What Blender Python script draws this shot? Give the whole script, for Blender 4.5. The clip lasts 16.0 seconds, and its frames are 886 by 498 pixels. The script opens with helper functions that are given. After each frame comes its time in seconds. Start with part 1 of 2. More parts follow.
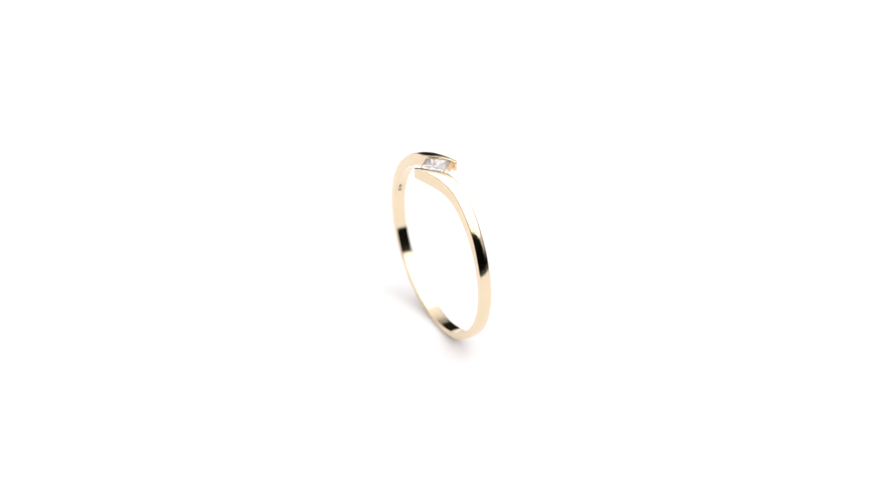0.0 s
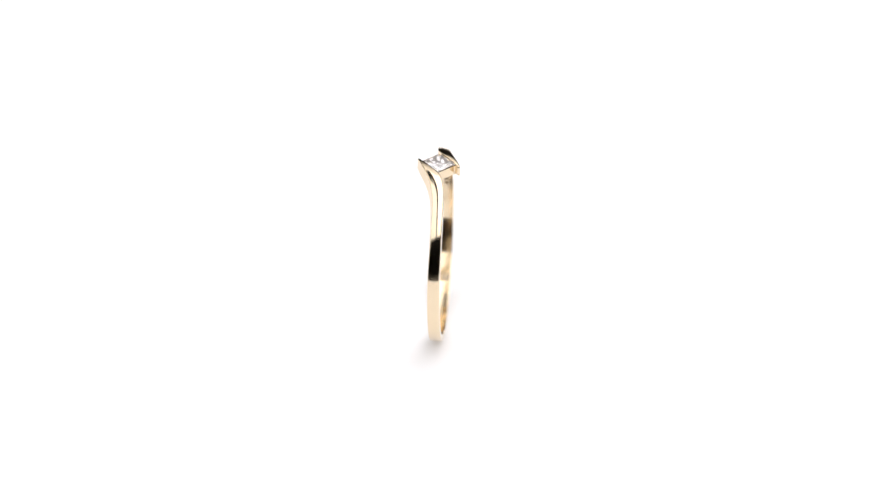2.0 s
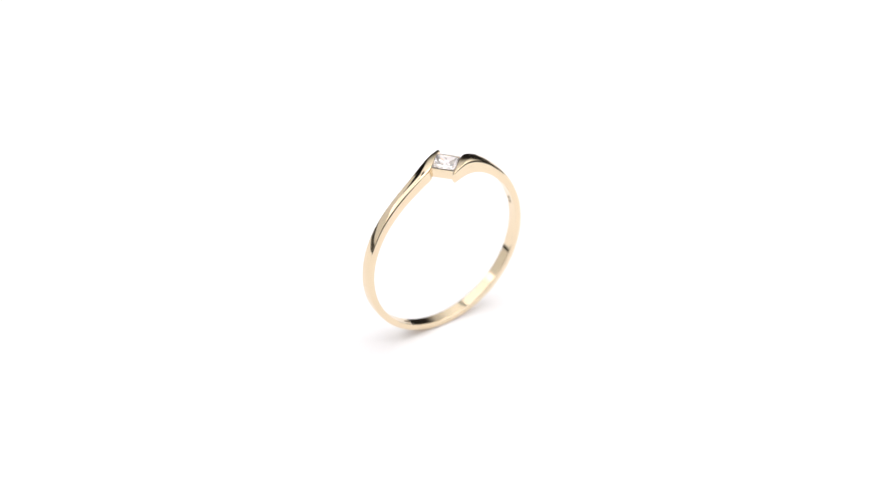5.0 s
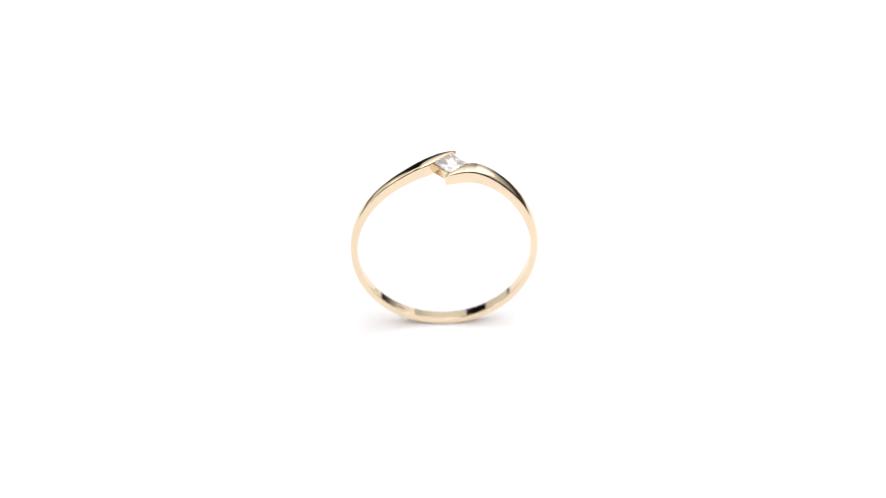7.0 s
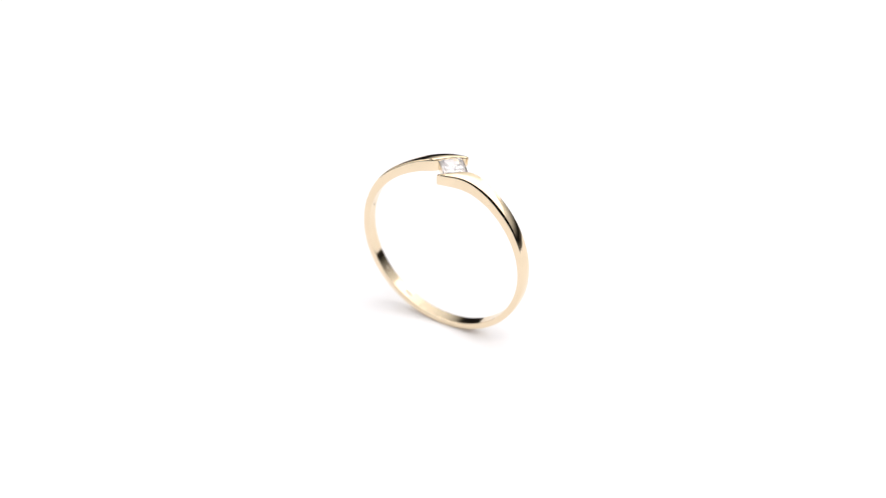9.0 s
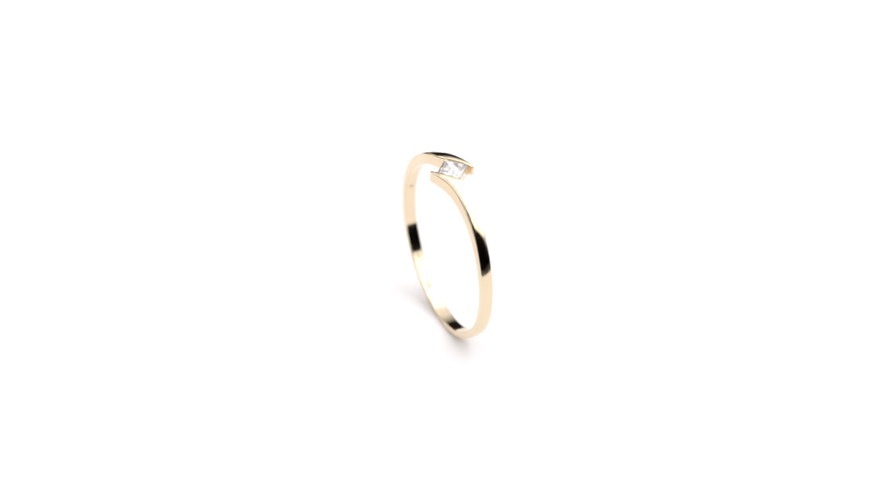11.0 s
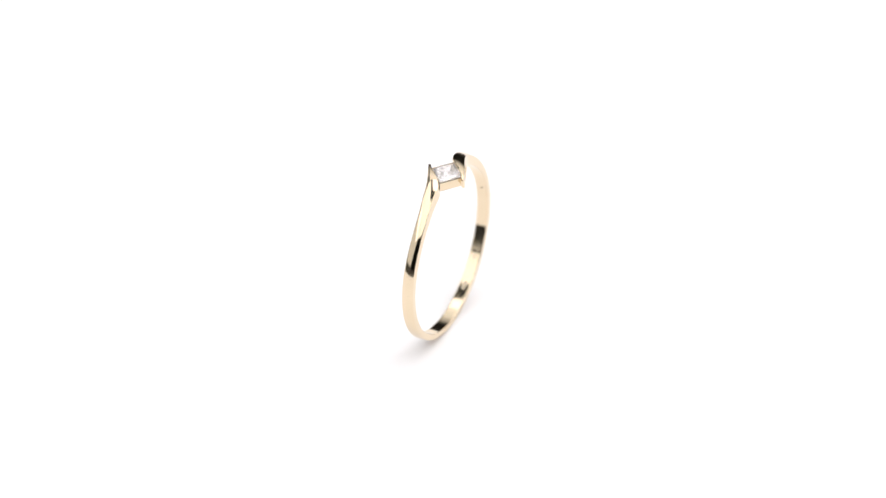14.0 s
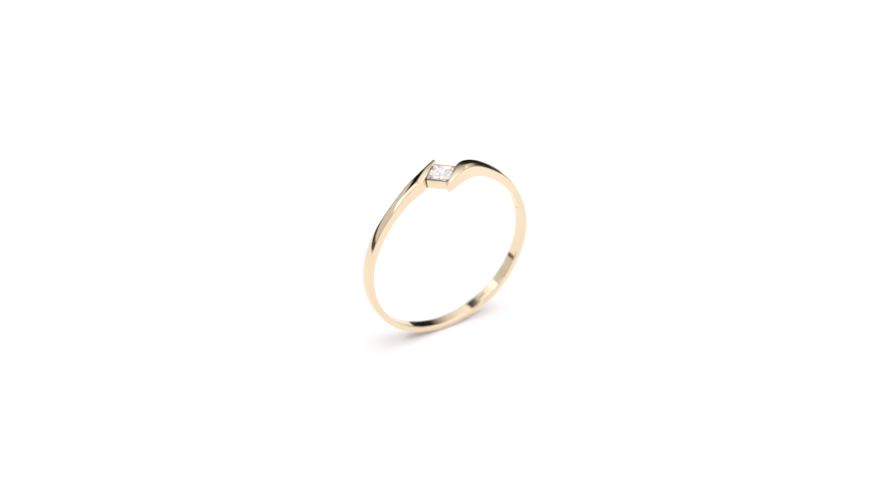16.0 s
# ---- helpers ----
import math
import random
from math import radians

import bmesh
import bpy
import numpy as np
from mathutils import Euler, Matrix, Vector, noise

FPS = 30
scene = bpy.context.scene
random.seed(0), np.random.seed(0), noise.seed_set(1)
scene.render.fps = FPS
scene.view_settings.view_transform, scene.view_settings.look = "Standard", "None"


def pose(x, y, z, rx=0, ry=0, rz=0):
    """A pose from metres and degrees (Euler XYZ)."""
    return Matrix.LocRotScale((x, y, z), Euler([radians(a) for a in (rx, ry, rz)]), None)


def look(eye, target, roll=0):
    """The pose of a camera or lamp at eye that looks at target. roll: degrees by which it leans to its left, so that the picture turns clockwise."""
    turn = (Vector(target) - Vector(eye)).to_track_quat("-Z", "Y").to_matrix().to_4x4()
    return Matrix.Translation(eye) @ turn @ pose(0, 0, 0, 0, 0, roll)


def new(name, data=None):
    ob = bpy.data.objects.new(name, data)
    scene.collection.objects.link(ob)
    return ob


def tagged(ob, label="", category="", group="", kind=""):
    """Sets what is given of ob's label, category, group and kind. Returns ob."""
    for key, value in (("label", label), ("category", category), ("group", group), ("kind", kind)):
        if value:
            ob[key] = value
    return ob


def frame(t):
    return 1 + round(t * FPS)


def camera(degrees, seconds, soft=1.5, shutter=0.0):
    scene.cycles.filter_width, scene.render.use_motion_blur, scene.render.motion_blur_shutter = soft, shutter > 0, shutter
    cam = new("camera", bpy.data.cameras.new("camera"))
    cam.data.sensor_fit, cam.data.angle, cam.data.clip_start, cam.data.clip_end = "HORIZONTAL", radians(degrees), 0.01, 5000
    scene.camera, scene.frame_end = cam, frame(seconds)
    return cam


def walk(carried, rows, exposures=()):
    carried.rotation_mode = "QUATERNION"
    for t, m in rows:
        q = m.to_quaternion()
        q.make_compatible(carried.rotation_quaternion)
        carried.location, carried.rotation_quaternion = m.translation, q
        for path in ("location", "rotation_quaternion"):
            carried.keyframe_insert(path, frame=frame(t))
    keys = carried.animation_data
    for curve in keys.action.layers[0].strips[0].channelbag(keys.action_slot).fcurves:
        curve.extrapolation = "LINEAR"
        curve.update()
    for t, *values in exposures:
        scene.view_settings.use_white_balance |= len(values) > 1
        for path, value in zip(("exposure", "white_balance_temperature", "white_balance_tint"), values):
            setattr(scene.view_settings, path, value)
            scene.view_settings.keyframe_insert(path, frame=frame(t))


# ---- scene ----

MM = 0.001
RADIUS = 9.5          # outer radius of the band, mm
TURN_RATE = -16.677   # degrees a second, clockwise from above
FACE_ON = 7.115       # second at which the ring faces the camera

# ---- camera: a long lens on a stand, looking down on the ring ----
ELEVATION, DISTANCE = radians(36.48), 0.5171
cam = camera(9.95, 16.0, soft=1.3)
forward = Vector((0, math.cos(ELEVATION), -math.sin(ELEVATION)))
upward = Vector((0, math.sin(ELEVATION), math.cos(ELEVATION)))
aim = Vector((-0.089 * MM, 0, RADIUS * MM)) + upward * (-0.086 * MM)
eye = aim - forward * DISTANCE
cam.data.dof.use_dof = True
cam.data.dof.focus_distance = DISTANCE - 0.005
cam.data.dof.aperture_fstop = 15
stand = look(eye, aim)
walk(cam, [(0.0, stand), (16.0, stand)])

# ---- light: a dark room and soft lamps hung over the table ----
world = bpy.data.worlds.new("world")
scene.world = world
world.use_nodes = True
world.node_tree.nodes["Background"].inputs["Color"].default_value = (0.5, 0.5, 0.55, 1)
world.node_tree.nodes["Background"].inputs["Strength"].default_value = 0.02


def soft_lamp(name, at, toward, wide, deep, watts, spread, colour=(1.0, 0.993, 0.998), fade=None):
    """A soft area lamp; fade = (axis, full, none): its diffuser dims towards one edge."""
    lamp = bpy.data.lights.new(name, "AREA")
    lamp.shape, lamp.size, lamp.size_y, lamp.energy, lamp.color = "RECTANGLE", wide, deep, watts, colour
    lamp.spread = radians(spread)
    if fade:
        lamp.use_nodes = True
        nodes, links = lamp.node_tree.nodes, lamp.node_tree.links
        place, split, ramp = nodes.new("ShaderNodeNewGeometry"), nodes.new("ShaderNodeSeparateXYZ"), nodes.new("ShaderNodeMapRange")
        links.new(place.outputs["Position"], split.inputs["Vector"])
        links.new(split.outputs[fade[0]], ramp.inputs["Value"])
        ramp.interpolation_type = "SMOOTHSTEP"
        for key, value in zip(("From Min", "From Max", "To Min", "To Max"), (*fade[1:], 1.0, 0.0)):
            ramp.inputs[key].default_value = value
        links.new(ramp.outputs["Result"], nodes["Emission"].inputs["Strength"])
    ob = new(name, lamp)
    ob.matrix_world = look(at, toward)
    return ob


soft_lamp("overhead_softbox", (0.315, -0.09, 0.46), (0.315, -0.09, 0), 0.87, 0.82, 3.4, 140)
soft_lamp("overhead_softbox_west", (-0.515, -0.09, 0.46), (-0.515, -0.09, 0), 0.63, 0.82, 2.25, 160)
soft_lamp("rear_softbox", (0.375, 0.752, 0.46), (0.375, 0.752, 0), 1.25, 0.856, 4.6, 180, fade=("Y", 0.15, 1.17))
soft_lamp("side_softbox_west", (-0.66, 0.175, 0.235), (0, 0.175, 0.19), 1.55, 0.46, 1.7, 180)
soft_lamp("side_softbox_east", (0.66, 0.42, 0.36), (0, 0.42, 0.10), 1.70, 0.66, 2.7, 160, fade=("Z", 0.46, 0.02))


# ---- materials ----
def material(name, build):
    m = bpy.data.materials.new(name)
    m.use_nodes = True
    nodes, links = m.node_tree.nodes, m.node_tree.links
    build(nodes, links, nodes["Principled BSDF"])
    return m


def noise_node(nodes, links, scale, detail=4.0):
    coords = nodes.new("ShaderNodeTexCoord")
    n = nodes.new("ShaderNodeTexNoise")
    n.inputs["Scale"].default_value, n.inputs["Detail"].default_value = scale, detail
    links.new(coords.outputs["Object"], n.inputs["Vector"])
    return n


def mixed(nodes, links, factor, a, b):
    ramp = nodes.new("ShaderNodeValToRGB")
    ramp.color_ramp.elements[0].color, ramp.color_ramp.elements[1].color = (*a, 1), (*b, 1)
    ramp.color_ramp.elements[0].position, ramp.color_ramp.elements[1].position = 0.35, 0.65
    links.new(factor, ramp.inputs["Fac"])
    return ramp.outputs["Color"]


def ranged(nodes, links, factor, low, high):
    r = nodes.new("ShaderNodeMapRange")
    r.inputs["To Min"].default_value, r.inputs["To Max"].default_value = low, high
    links.new(factor, r.inputs["Value"])
    return r.outputs["Result"]


def gold(nodes, links, surface):
    broad, fine = noise_node(nodes, links, 260), noise_node(nodes, links, 5200, 3)
    links.new(mixed(nodes, links, broad.outputs["Fac"], (0.825, 0.683, 0.484), (0.85, 0.708, 0.51)), surface.inputs["Base Color"])
    surface.inputs["Metallic"].default_value = 1.0
    links.new(ranged(nodes, links, fine.outputs["Fac"], 0.07, 0.14), surface.inputs["Roughness"])
    bump = nodes.new("ShaderNodeBump")
    bump.inputs["Strength"].default_value, bump.inputs["Distance"].default_value = 0.04, 0.00002
    links.new(broad.outputs["Fac"], bump.inputs["Height"])
    links.new(bump.outputs["Normal"], surface.inputs["Normal"])


def stamped(nodes, links, surface):
    n = noise_node(nodes, links, 6000)
    links.new(mixed(nodes, links, n.outputs["Fac"], (0.20, 0.14, 0.09), (0.34, 0.25, 0.16)), surface.inputs["Base Color"])
    surface.inputs["Metallic"].default_value, surface.inputs["Roughness"].default_value = 1.0, 0.5


def matte_gold(nodes, links, surface):
    n = noise_node(nodes, links, 9000)
    links.new(mixed(nodes, links, n.outputs["Fac"], (0.86, 0.74, 0.58), (0.93, 0.82, 0.66)), surface.inputs["Base Color"])
    surface.inputs["Metallic"].default_value, surface.inputs["Roughness"].default_value = 1.0, 0.42


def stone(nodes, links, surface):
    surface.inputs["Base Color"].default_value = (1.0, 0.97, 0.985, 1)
    # a tenth stays white diffuse, standing in for light the facets return
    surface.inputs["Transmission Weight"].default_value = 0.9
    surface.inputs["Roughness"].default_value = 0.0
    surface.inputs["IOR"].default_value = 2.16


def white_plate(nodes, links, surface):
    broad, fine = noise_node(nodes, links, 35), noise_node(nodes, links, 2500, 2)
    links.new(mixed(nodes, links, broad.outputs["Fac"], (0.86, 0.845, 0.858), (0.88, 0.865, 0.876)), surface.inputs["Base Color"])
    surface.inputs["Roughness"].default_value = 0.75
    surface.inputs["Specular IOR Level"].default_value = 0.2
    bump = nodes.new("ShaderNodeBump")
    bump.inputs["Strength"].default_value, bump.inputs["Distance"].default_value = 0.05, 0.00002
    links.new(fine.outputs["Fac"], bump.inputs["Height"])
    links.new(bump.outputs["Normal"], surface.inputs["Normal"])


def painted(low, high, roughness):
    def build(nodes, links, surface):
        n = noise_node(nodes, links, 9)
        links.new(mixed(nodes, links, n.outputs["Fac"], low, high), surface.inputs["Base Color"])
        surface.inputs["Roughness"].default_value = roughness
    return build


GOLD = material("polished_pale_gold", gold)
STAMP = material("stamped_gold", stamped)
MATTE = material("matte_stamped_gold", matte_gold)
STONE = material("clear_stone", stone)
WHITE = material("matte_white_plastic", white_plate)
CHARCOAL = material("black_table_cloth", painted((0.018, 0.015, 0.013), (0.026, 0.022, 0.019), 0.9))
WALL = material("black_wall_paint", painted((0.020, 0.018, 0.016), (0.030, 0.027, 0.024), 0.85))


# ---- mesh helpers ----
def part(name, bm, mat, parent=None, label=""):
    me = bpy.data.meshes.new(name)
    bm.to_mesh(me)
    bm.free()
    me.materials.append(mat)
    ob = new(name, me)
    if parent:
        ob.parent = parent
    return tagged(ob, label)


def box(x0, y0, z0, x1, y1, z1):
    bm = bmesh.new()
    bmesh.ops.create_cube(bm, size=1.0)
    bmesh.ops.scale(bm, vec=(x1 - x0, y1 - y0, z1 - z0), verts=bm.verts)
    bmesh.ops.translate(bm, vec=((x0 + x1) / 2, (y0 + y1) / 2, (z0 + z1) / 2), verts=bm.verts)
    return bm


def turned(profile, steps=160):
    """A body of revolution about z from (radius, height) pairs, closed at both ends on the axis."""
    bm = bmesh.new()
    rings = []
    for r, z in profile:
        rings.append([bm.verts.new((r * math.cos(2 * math.pi * k / steps), r * math.sin(2 * math.pi * k / steps), z)) for k in range(steps)])
    for a, b in zip(rings, rings[1:]):
        for k in range(steps):
            bm.faces.new((a[k], a[(k + 1) % steps], b[(k + 1) % steps], b[k]))
    bm.faces.new(rings[0][::-1])
    bm.faces.new(rings[-1])
    bmesh.ops.recalc_face_normals(bm, faces=bm.faces)
    return bm


# ---- the studio: plain walls round a black table surface ----
TABLE_TOP = -0.030


def room():
    w, back, top, low = 1.35, 1.25, 1.10, TABLE_TOP
    sides = {"wall_north": (-w, back, low, w, back + 0.1, top), "wall_south": (-w, -w - 0.1, low, w, -w, top),
             "wall_east": (w, -w - 0.1, low, w + 0.1, back + 0.1, top), "wall_west": (-w - 0.1, -w - 0.1, low, -w, back + 0.1, top)}
    for name, b in sides.items():
        tagged(part(name, box(*b), WALL), "plain black painted studio wall", "wall", "", "structure")
    tagged(part("floor", box(-w - 0.1, -w - 0.1, low - 0.1, w + 0.1, back + 0.1, low), CHARCOAL), "plain black cloth surface under the turntable", "floor", "", "structure")
    tagged(part("ceiling", box(-w - 0.1, -w - 0.1, top, w + 0.1, back + 0.1, top + 0.1), WALL), "plain black studio ceiling", "ceiling", "", "structure")


PLATE_RADIUS = 0.084


def turntable():
    thing = new("turntable")
    thing.location = (0, 0, TABLE_TOP)
    tagged(thing, "round matte white display turntable under the ring", "turntable")
    h = -TABLE_TOP
    r = PLATE_RADIUS
    part("platter", turned([(r - 0.001, h - 0.006), (r, h - 0.005), (r, h - 0.001), (r - 0.0003, h - 0.0003), (r - 0.001, h)]), WHITE, thing)
    part("base", turned([(0.060, 0), (0.060, h - 0.010), (0.055, h - 0.0062)]), WHITE, thing)
    return thing


# ---- the ring: bypass shoulders that run past each other and grip a square stone ----
# angle from the top; then (radius, y) of the inner corner, the near outer corner, the ridge and the far outer corner
PROFILE = (
    (-2.4, 9.05, -2.20, 10.20, -2.16, 10.23, -2.04, 10.20, -1.88),
    (2.5, 9.04, -1.95, 10.31, -1.82, 10.38, -1.54, 10.36, -1.22),
    (6.0, 9.04, -1.74, 10.35, -1.54, 10.44, -1.10, 10.42, -0.62),
    (10.0, 9.05, -1.47, 10.37, -1.22, 10.48, -0.68, 10.45, 0.00),
    (12.0, 9.07, -1.36, 10.36, -1.09, 10.48, -0.52, 10.45, 0.26),
    (15.0, 9.09, -1.21, 10.34, -0.92, 10.48, -0.30, 10.46, 0.42),
    (20.0, 9.11, -1.01, 10.26, -0.71, 10.42, -0.05, 10.41, 0.52),
    (27.0, 9.06, -0.81, 10.08, -0.51, 10.24, 0.10, 10.22, 0.62),
    (38.0, 8.94, -0.66, 9.84, -0.42, 10.00, 0.16, 9.96, 0.67),
    (52.0, 8.84, -0.62, 9.68, -0.45, 9.84, 0.14, 9.78, 0.66),
    (65.0, 8.81, -0.61, 9.56, -0.53, 9.71, 0.10, 9.63, 0.64),
    (78.0, 8.80, -0.61, 9.48, -0.59, 9.62, 0.04, 9.53, 0.62),
    (92.0, 8.80, -0.61, 9.45, -0.61, 9.55, 0.0, 9.46, 0.61),
    (110.0, 8.80, -0.61, 9.45, -0.61, 9.52, 0.0, 9.45, 0.61),
    (180.0, 8.80, -0.61, 9.45, -0.61, 9.51, 0.0, 9.45, 0.61),
)
# the rounded ends of the shoulders: angle and the share of the full section
TIPS = ((-3.40, 0.66), (-3.32, 0.80), (-3.10, 0.91), (-2.78, 0.975))
STATIONS = np.concatenate([[t[0] for t in TIPS], np.arange(-2.4, 30, 0.8), np.arange(30, 90, 1.2), np.arange(90, 180, 2.0)])


def glide(xs, ys, x):
    """A smooth curve through the keys that does not overshoot."""
    xs, ys = np.asarray(xs, float), np.asarray(ys, float)
    step, slope = np.diff(xs), np.diff(ys) / np.diff(xs)
    m = np.zeros_like(ys)
    for i in range(1, len(xs) - 1):
        if slope[i - 1] * slope[i] > 0:
            w1, w2 = 2 * step[i] + step[i - 1], step[i] + 2 * step[i - 1]
            m[i] = (w1 + w2) / (w1 / slope[i - 1] + w2 / slope[i])
    m[0], m[-1] = slope[0], 0
    i = np.clip(np.searchsorted(xs, x) - 1, 0, len(xs) - 2)
    u = (x - xs[i]) / step[i]
    return ((1 + 2 * u) * (1 - u) ** 2 * ys[i] + u * (1 - u) ** 2 * step[i] * m[i]
            + u * u * (3 - 2 * u) * ys[i + 1] + u * u * (u - 1) * step[i] * m[i + 1])


def smoothed(keys, column, angles, sigma=2.6):
    """The keyed curve at those angles, with its bends softened."""
    step = 0.4
    fine = np.arange(keys[0, 0], keys[-1, 0] + step / 2, step)
    values = np.array([glide(keys[:, 0], keys[:, column], x) for x in fine])
    pad = int(4 * sigma / step)
    head = 2 * values[0] - values[pad:0:-1]
    tail = values[-2:-pad - 2:-1]
    kernel = np.exp(-0.5 * (np.arange(-pad, pad + 1) * step / sigma) ** 2)
    soft = np.convolve(np.concatenate([head, values, tail]), kernel / kernel.sum(), "valid")
    return np.interp(angles, fine, soft)


def rounded(corners, radii):
    """The outline of a section with small rounded corners, each between two points on its flats."""
    out = []
    n = len(corners)
    for i in range(n):
        p, before, after = corners[i], corners[i - 1], corners[(i + 1) % n]
        e0, e1 = before - p, after - p
        l0, l1 = np.linalg.norm(e0), np.linalg.norm(e1)
        c = min(radii[i], 0.28 * l0 if radii[i] < 0.1 else 0.6 * l0, 0.28 * l1 if radii[i] < 0.1 else 0.6 * l1)
        spread = c * 1.5 if c < 0.1 else c * 1.12
        a, b = p + e0 / l0 * c, p + e1 / l1 * c
        out.append(p + e0 / l0 * spread)
        for u in (0.0, 0.2, 0.4, 0.6, 0.8, 1.0):
            out.append(a * (1 - u) ** 2 + p * 2 * u * (1 - u) + b * u * u)
        out.append(p + e1 / l1 * spread)
    return out


SWAY = 0.42  # the head of the ring sits a little off the band's plane


def swayed(v):
    u = np.clip((4.6 - np.abs(v[..., 0])) / 3.6, 0, 1) * (v[..., 2] > 0)
    v = v.copy()
    v[..., 1] += 0.018 * v[..., 2] + 0.24 * u * u * (3 - 2 * u)
    return v


def ring_grid():
    keys = np.array(PROFILE)
    angles = STATIONS
    ends = dict(TIPS)
    curves = np.array([smoothed(keys, k, angles, 1.7 if k == 8 else 3.2) for k in range(1, 9)]).T
    halves = []
    for half in (0, 1):
        rows = []
        for ang, curve in (zip(angles, curves) if half == 0 else zip(angles[::-1], curves[::-1])):
            ra, ya, re, ye, rd, yd, rc, yc = curve
            inner, far, top, ridge, near = (np.array(q) for q in ((ra, ya), (ra, min(yc, 0.66)), (rc, yc), (rd, yd), (re, ye)))
            u = min(max((ang - 30) / 45, 0), 1)
            u = u * u * (3 - 2 * u)
            soft = [0.08, 0.08, 0.07, 0.24 + 0.14 * u, 0.21 - 0.09 * u]
            if half == 0:
                pts = rounded([inner, far, top, ridge, near], soft)
            else:
                pts = rounded([q * np.array((1, -1)) for q in (far, inner, near, ridge, top)], soft)
            if ang in ends:
                pts = [q * ends[ang] + np.mean(pts, axis=0) * (1 - ends[ang]) for q in pts]
            t = radians(ang)
            s = 1 if half == 0 else -1
            rows.append([(s * r * math.sin(t), y, r * math.cos(t)) for r, y in pts])
        halves.append(np.array(rows))
    return swayed(np.concatenate([halves[0], halves[1]])), len(angles)


def strip(name, grid, normals, first, last, parent, label="", caps=()):
    """A stretch of the ring's body from one section to another."""
    bm = bmesh.new()
    m = grid.shape[1]
    rows = [[bm.verts.new((grid[i, k] + (0, 0, RADIUS)) * MM) for k in range(m)] for i in range(first, last + 1)]
    for a, b in zip(rows, rows[1:]):
        for k in range(m):
            bm.faces.new((a[k], a[(k + 1) % m], b[(k + 1) % m], b[k])).smooth = True
    for c in caps:
        bm.faces.new(rows[0][::-1] if c == 0 else rows[-1])
    ob = part(name, bm, GOLD, parent, label)
    me = ob.data
    flat = [normals[i, k] for i in range(first, last + 1) for k in range(m)]
    loops = []
    for poly in me.polygons:
        for v in poly.vertices:
            loops.append(tuple(poly.normal) if len(poly.vertices) > 4 else tuple(flat[v]))
    me.normals_split_custom_set(loops)
    return ob


def squarish(count, size, z, offset=0.0):
    """Points round a square of half side size, evenly along its sides."""
    out = []
    for k in range(count):
        u = ((k + offset) / count * 4) % 4
        side, f = int(u), u - int(u)
        corner = ((1, 1), (-1, 1), (-1, -1), (1, -1))
        (x0, y0), (x1, y1) = corner[side], corner[(side + 1) % 4]
        out.append((Vector(((x0 + (x1 - x0) * f) * size, (y0 + (y1 - y0) * f) * size, z)) * MM, u))
    return out


def zipped(bm, upper, lower):
    """Triangles between two rings of points that run the same way round."""
    i = j = 0
    n, m = len(upper), len(lower)
    while i < n or j < m:
        next_up = upper[i % n][1] + 4 * (i // n) + 4 / n
        next_low = lower[j % m][1] + 4 * (j // m) + 4 / m
        if j >= m or (i < n and next_up <= next_low):
            bm.faces.new((upper[i % n][0], lower[j % m][0], upper[(i + 1) % n][0]))
            i += 1
        else:
            bm.faces.new((upper[i % n][0], lower[j % m][0], lower[(j + 1) % m][0]))
            j += 1


def stone_mesh():
    """A square princess-cut stone: table, crown, girdle and a pavilion of chevron facets."""
    bm = bmesh.new()
    levels = ((8, 0.90, 0.24, 0.0), (12, 1.10, 0.17, 0.5), (16, 1.25, 0.05, 0.0), (16, 1.25, -0.01, 0.0),
              (16, 1.02, -0.28, 0.5), (16, 0.74, -0.57, 0.0), (12, 0.46, -0.84, 0.5), (8, 0.22, -1.06, 0.0))
    rings = [[(bm.verts.new(p), u) for p, u in squarish(n, size, z, off)] for n, size, z, off in levels]
    bm.faces.new([v for v, u in rings[0]])
    facet = random.Random(7)
    for ring_of in rings[4:]:
        for v, u in ring_of:
            v.co += Vector((facet.uniform(-0.06, 0.06), facet.uniform(-0.06, 0.06), facet.uniform(-0.05, 0.05))) * MM
    for a, b in zip(rings, rings[1:]):
        zipped(bm, a, b)
    point = bm.verts.new((0, 0, -1.24 * MM))
    last = [v for v, u in rings[-1]]
    for k in range(len(last)):
        bm.faces.new((last[k], point, last[(k + 1) % len(last)]))
    bmesh.ops.recalc_face_normals(bm, faces=bm.faces)
    return bm


def seat_mesh():
    """A hollow square gallery under the stone, slightly waisted, with a worn rim."""
    bm = bmesh.new()
    levels = ((1.21, 1.06, -0.05), (1.24, 1.04, -0.14), (1.22, 1.01, -0.60), (1.19, 0.99, -1.14), (1.15, 1.01, -1.20))
    def ring_of(s, z):
        return [bm.verts.new((sx * s * MM, sy * s * MM, z * MM)) for sx, sy in ((1, 1), (-1, 1), (-1, -1), (1, -1))]
    outer = [ring_of(o, z) for o, i, z in levels]
    inner = [ring_of(i, z) for o, i, z in levels]
    for loops, flip in ((outer, False), (inner, True)):
        for a, b in zip(loops, loops[1:]):
            for k in range(4):
                q = (a[k], b[k], b[(k + 1) % 4], a[(k + 1) % 4])
                bm.faces.new(q[::-1] if flip else q)
    for k in range(4):
        n = (k + 1) % 4
        bm.faces.new((outer[0][k], outer[0][n], inner[0][n], inner[0][k]))
        bm.faces.new((outer[-1][k], inner[-1][k], inner[-1][n], outer[-1][n]))
    bmesh.ops.recalc_face_normals(bm, faces=bm.faces)
    return bm


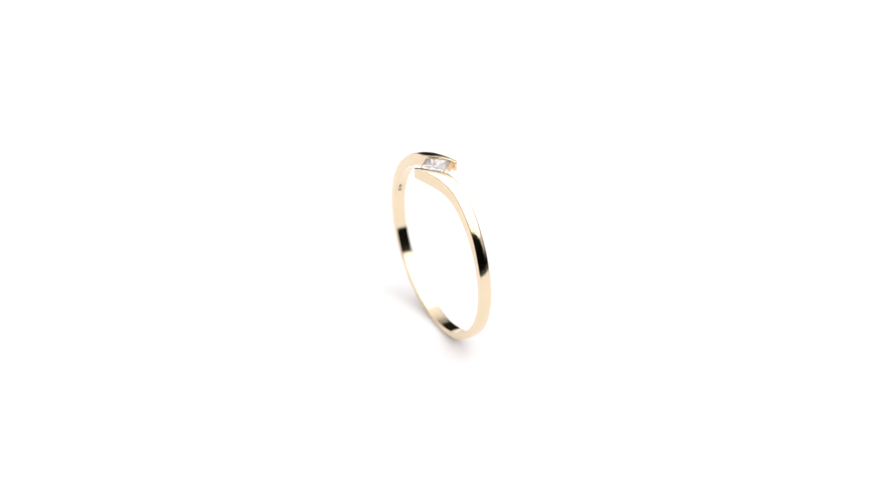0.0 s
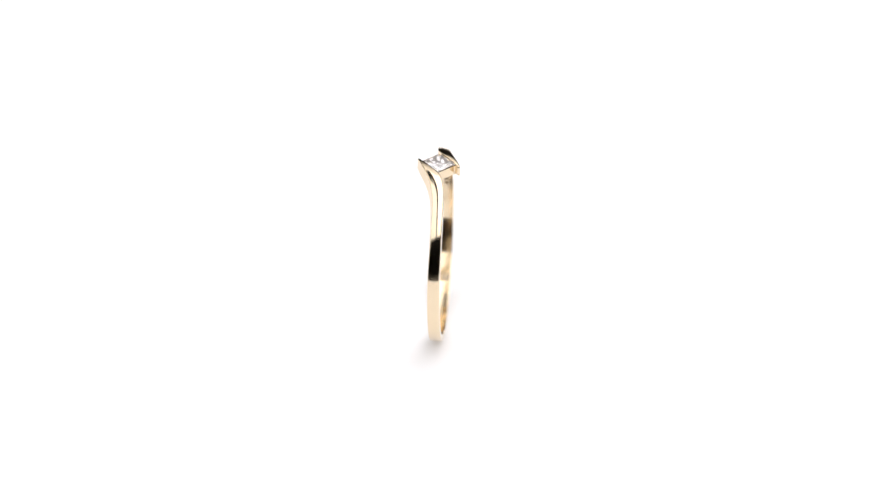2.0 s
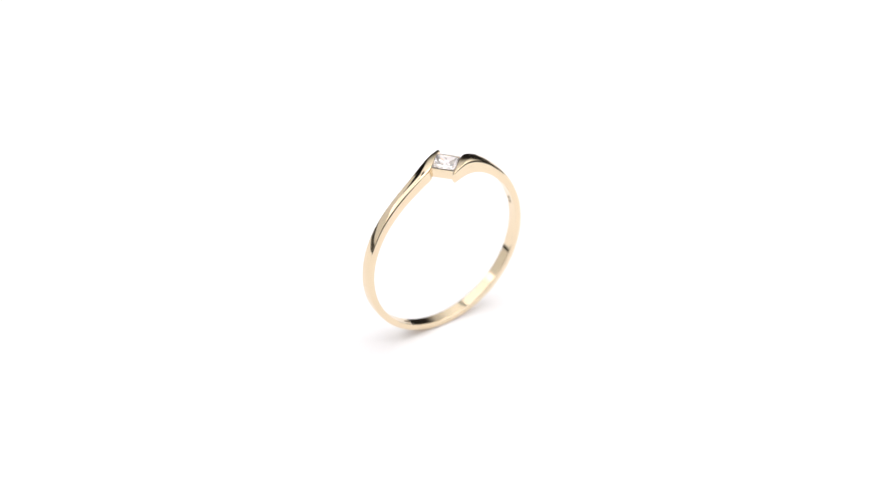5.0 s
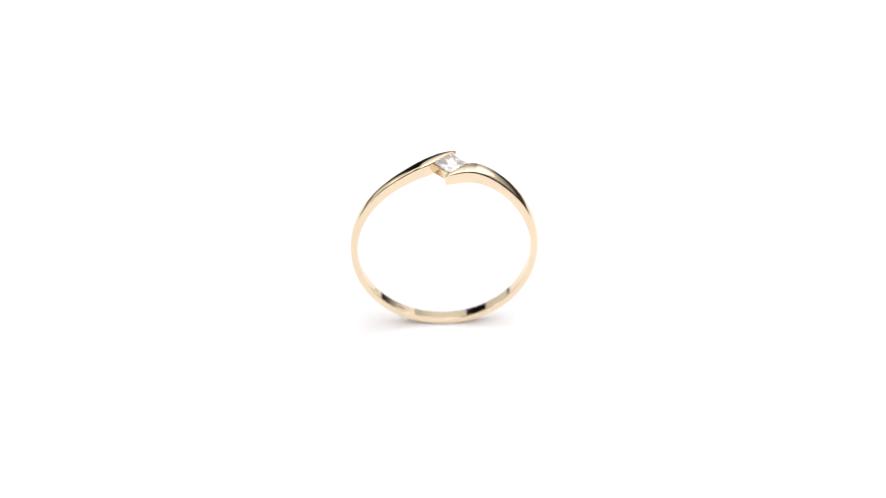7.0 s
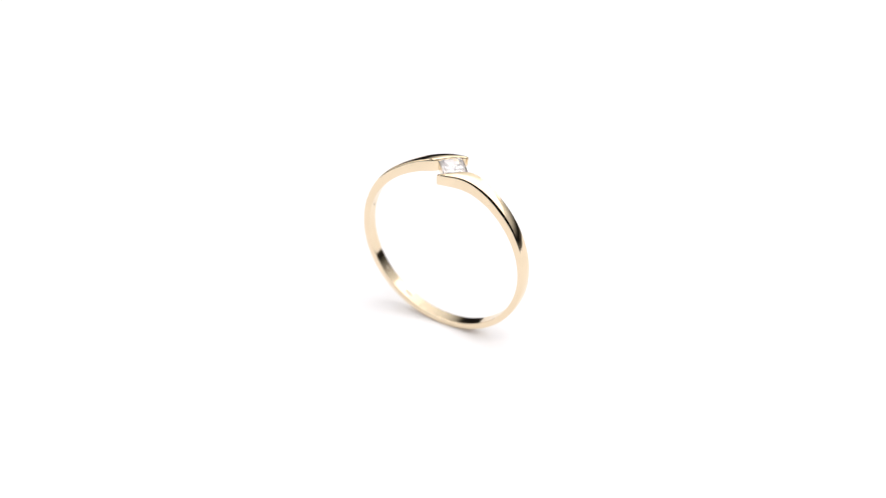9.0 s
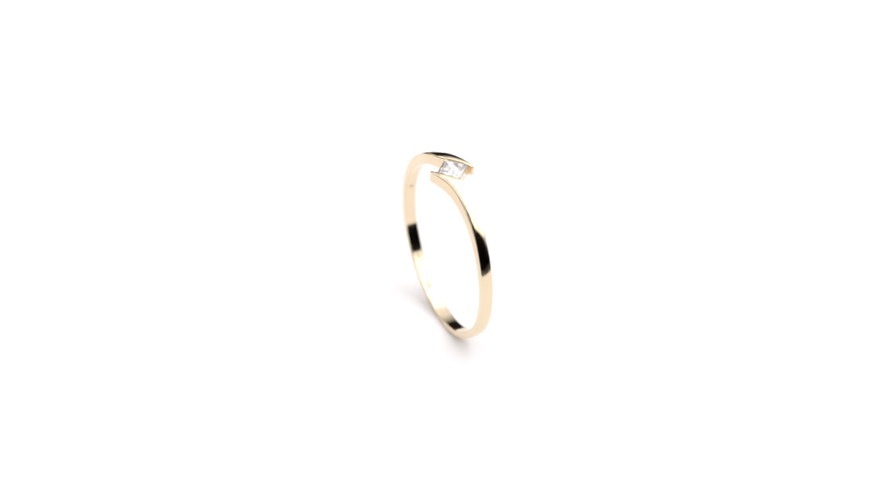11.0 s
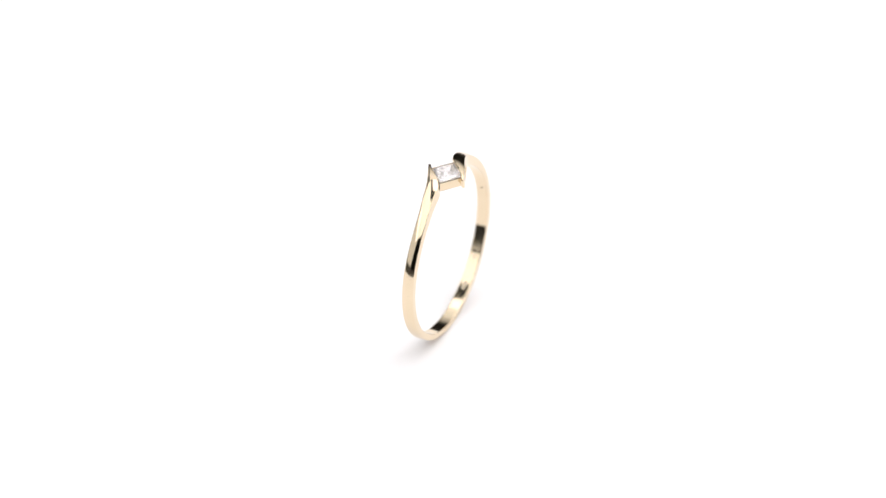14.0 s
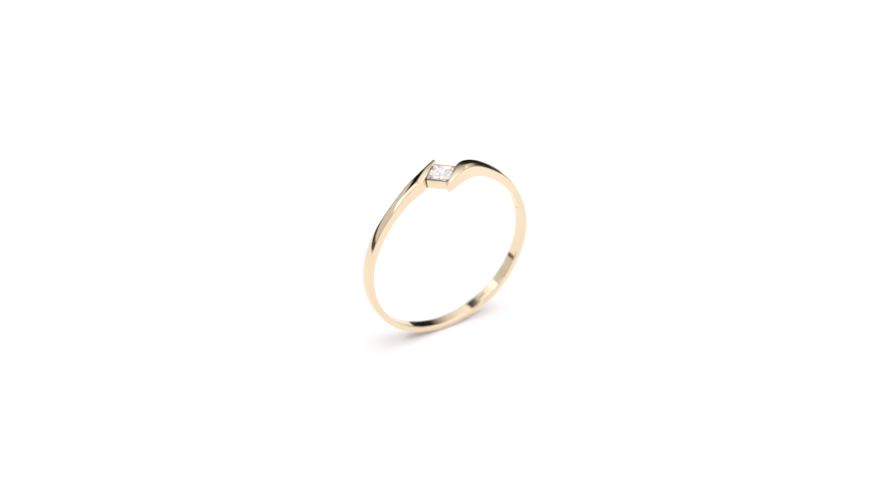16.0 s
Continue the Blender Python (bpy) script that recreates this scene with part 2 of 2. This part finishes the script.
def claw_mesh(side):
    """A small rounded post that holds a corner of the stone against the tip of a shoulder."""
    bm = bmesh.new()
    levels = ((0.05, -1.22), (0.12, -1.18), (0.13, -0.70), (0.15, -0.20), (0.14, 0.02), (0.08, 0.09))
    rings = [[bm.verts.new(((side * 1.18 + r * math.cos(k * math.pi / 6)) * MM, (side * 1.18 + r * math.sin(k * math.pi / 6)) * MM, z * MM))
              for k in range(12)] for r, z in levels]
    for a, b in zip(rings, rings[1:]):
        for k in range(12):
            bm.faces.new((a[k], a[(k + 1) % 12], b[(k + 1) % 12], b[k])).smooth = True
    bm.faces.new(rings[0][::-1])
    bm.faces.new(rings[-1])
    return bm


def hallmark_mesh(angle, y, long, wide, bars):
    """Stamped marks on the inner face of the band: an oval cartouche or a row of short bars."""
    bm = bmesh.new()
    r = 8.792

    def at(a, b):
        t = radians(angle) + a / r
        p = swayed(np.array((r * math.sin(t), b, r * math.cos(t))))
        return bm.verts.new(Vector((p[0], p[1], p[2] + RADIUS)) * MM)

    if bars == 0:
        rim = [at(long / 2 * math.copysign(abs(math.cos(q)) ** 0.6, math.cos(q)), y + wide / 2 * math.copysign(abs(math.sin(q)) ** 0.6, math.sin(q)))
               for q in (2 * math.pi * k / 20 for k in range(20))]
        hub = at(0, y)
        for k in range(20):
            bm.faces.new((hub, rim[k], rim[(k + 1) % 20]))
    for k in range(bars):
        step = long / bars
        a0, a1 = -long / 2 + k * step, -long / 2 + (k + 0.55) * step
        bm.faces.new((at(a0, y - wide / 2), at(a1, y - wide / 2), at(a1, y + wide / 2), at(a0, y + wide / 2)))
    bmesh.ops.solidify(bm, geom=bm.faces[:], thickness=0.006 * MM)
    bmesh.ops.recalc_face_normals(bm, faces=bm.faces)
    return bm


HEAD = (0.0, SWAY + 0.07, 10.10)  # middle of the stone's girdle in the ring, mm


def finger_ring():
    thing = new("ring")
    tagged(thing, "pale yellow gold bypass ring with one square clear stone", "ring")
    grid, n = ring_grid()
    along = np.gradient(grid, axis=0)
    round_ = np.roll(grid, -1, axis=1) - np.roll(grid, 1, axis=1)
    normals = np.cross(round_, along)
    normals /= np.linalg.norm(normals, axis=2, keepdims=True) + 1e-12
    middle = grid.mean(axis=1, keepdims=True)
    if ((grid - middle) * normals).sum() < 0:
        normals = -normals
    total = len(grid)
    cut = int(np.searchsorted(STATIONS, 78))
    strip("shoulder", grid, normals, 0, cut, thing, "tapering gold shoulder ending in a pointed tip", (0,))
    strip("band", grid, normals, cut, total - 1 - cut, thing, "polished flat gold band")
    strip("shoulder", grid, normals, total - 1 - cut, total - 1, thing, "tapering gold shoulder ending in a pointed tip", (1,))
    at = Matrix.Translation(Vector((HEAD[0], HEAD[1], HEAD[2] + RADIUS)) * MM) @ pose(0, 0, 0, 0, 0, 45)
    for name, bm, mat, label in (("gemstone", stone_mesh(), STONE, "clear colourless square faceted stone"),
                                 ("setting", seat_mesh(), GOLD, "square gold gallery below the stone"),
                                 ("claw", claw_mesh(1), GOLD, ""), ("claw", claw_mesh(-1), GOLD, "")):
        bmesh.ops.transform(bm, matrix=at, verts=bm.verts)
        piece = part(name, bm, mat, thing, label)
        piece.visible_shadow = name != "gemstone"
    part("hallmark", hallmark_mesh(71.5, 0.12, 1.15, 0.30, 2), STAMP, thing, "small dark stamped marks inside the band")
    part("hallmark", hallmark_mesh(-79.5, 0.02, 0.28, 0.26, 1), STAMP, thing, "small dark stamped mark inside the band")
    part("hallmark", hallmark_mesh(-132.0, 0.0, 0.70, 0.32, 3), MATTE, thing, "matte stamped marks inside the band")
    part("hallmark", hallmark_mesh(-153.6, -0.04, 0.98, 0.42, 0), MATTE, thing, "matte oval maker's cartouche inside the band")
    return thing


room()
platter = turntable()
ring = finger_ring()

LEAN, ROLL = radians(0.99), radians(3.8)
SET_DOWN = Vector((0.026, 0.322, 0.0)) * MM


def motions():
    rows, plate_rows = [], []
    for k in range(33):
        t = k * 0.5
        spin = Matrix.Rotation(radians(TURN_RATE * (t - FACE_ON)), 4, "Z")
        tilt = Matrix.Rotation(LEAN, 4, "X") @ Matrix.Rotation(ROLL, 4, "Y")
        middle = Matrix.Translation(Vector((0, 0, RADIUS * MM)))
        rows.append((t, spin @ Matrix.Translation(SET_DOWN) @ middle @ tilt @ middle.inverted()))
        plate_rows.append((t, Matrix.Translation((0, 0, TABLE_TOP)) @ spin))
    walk(ring, rows)
    walk(platter, plate_rows)


motions()
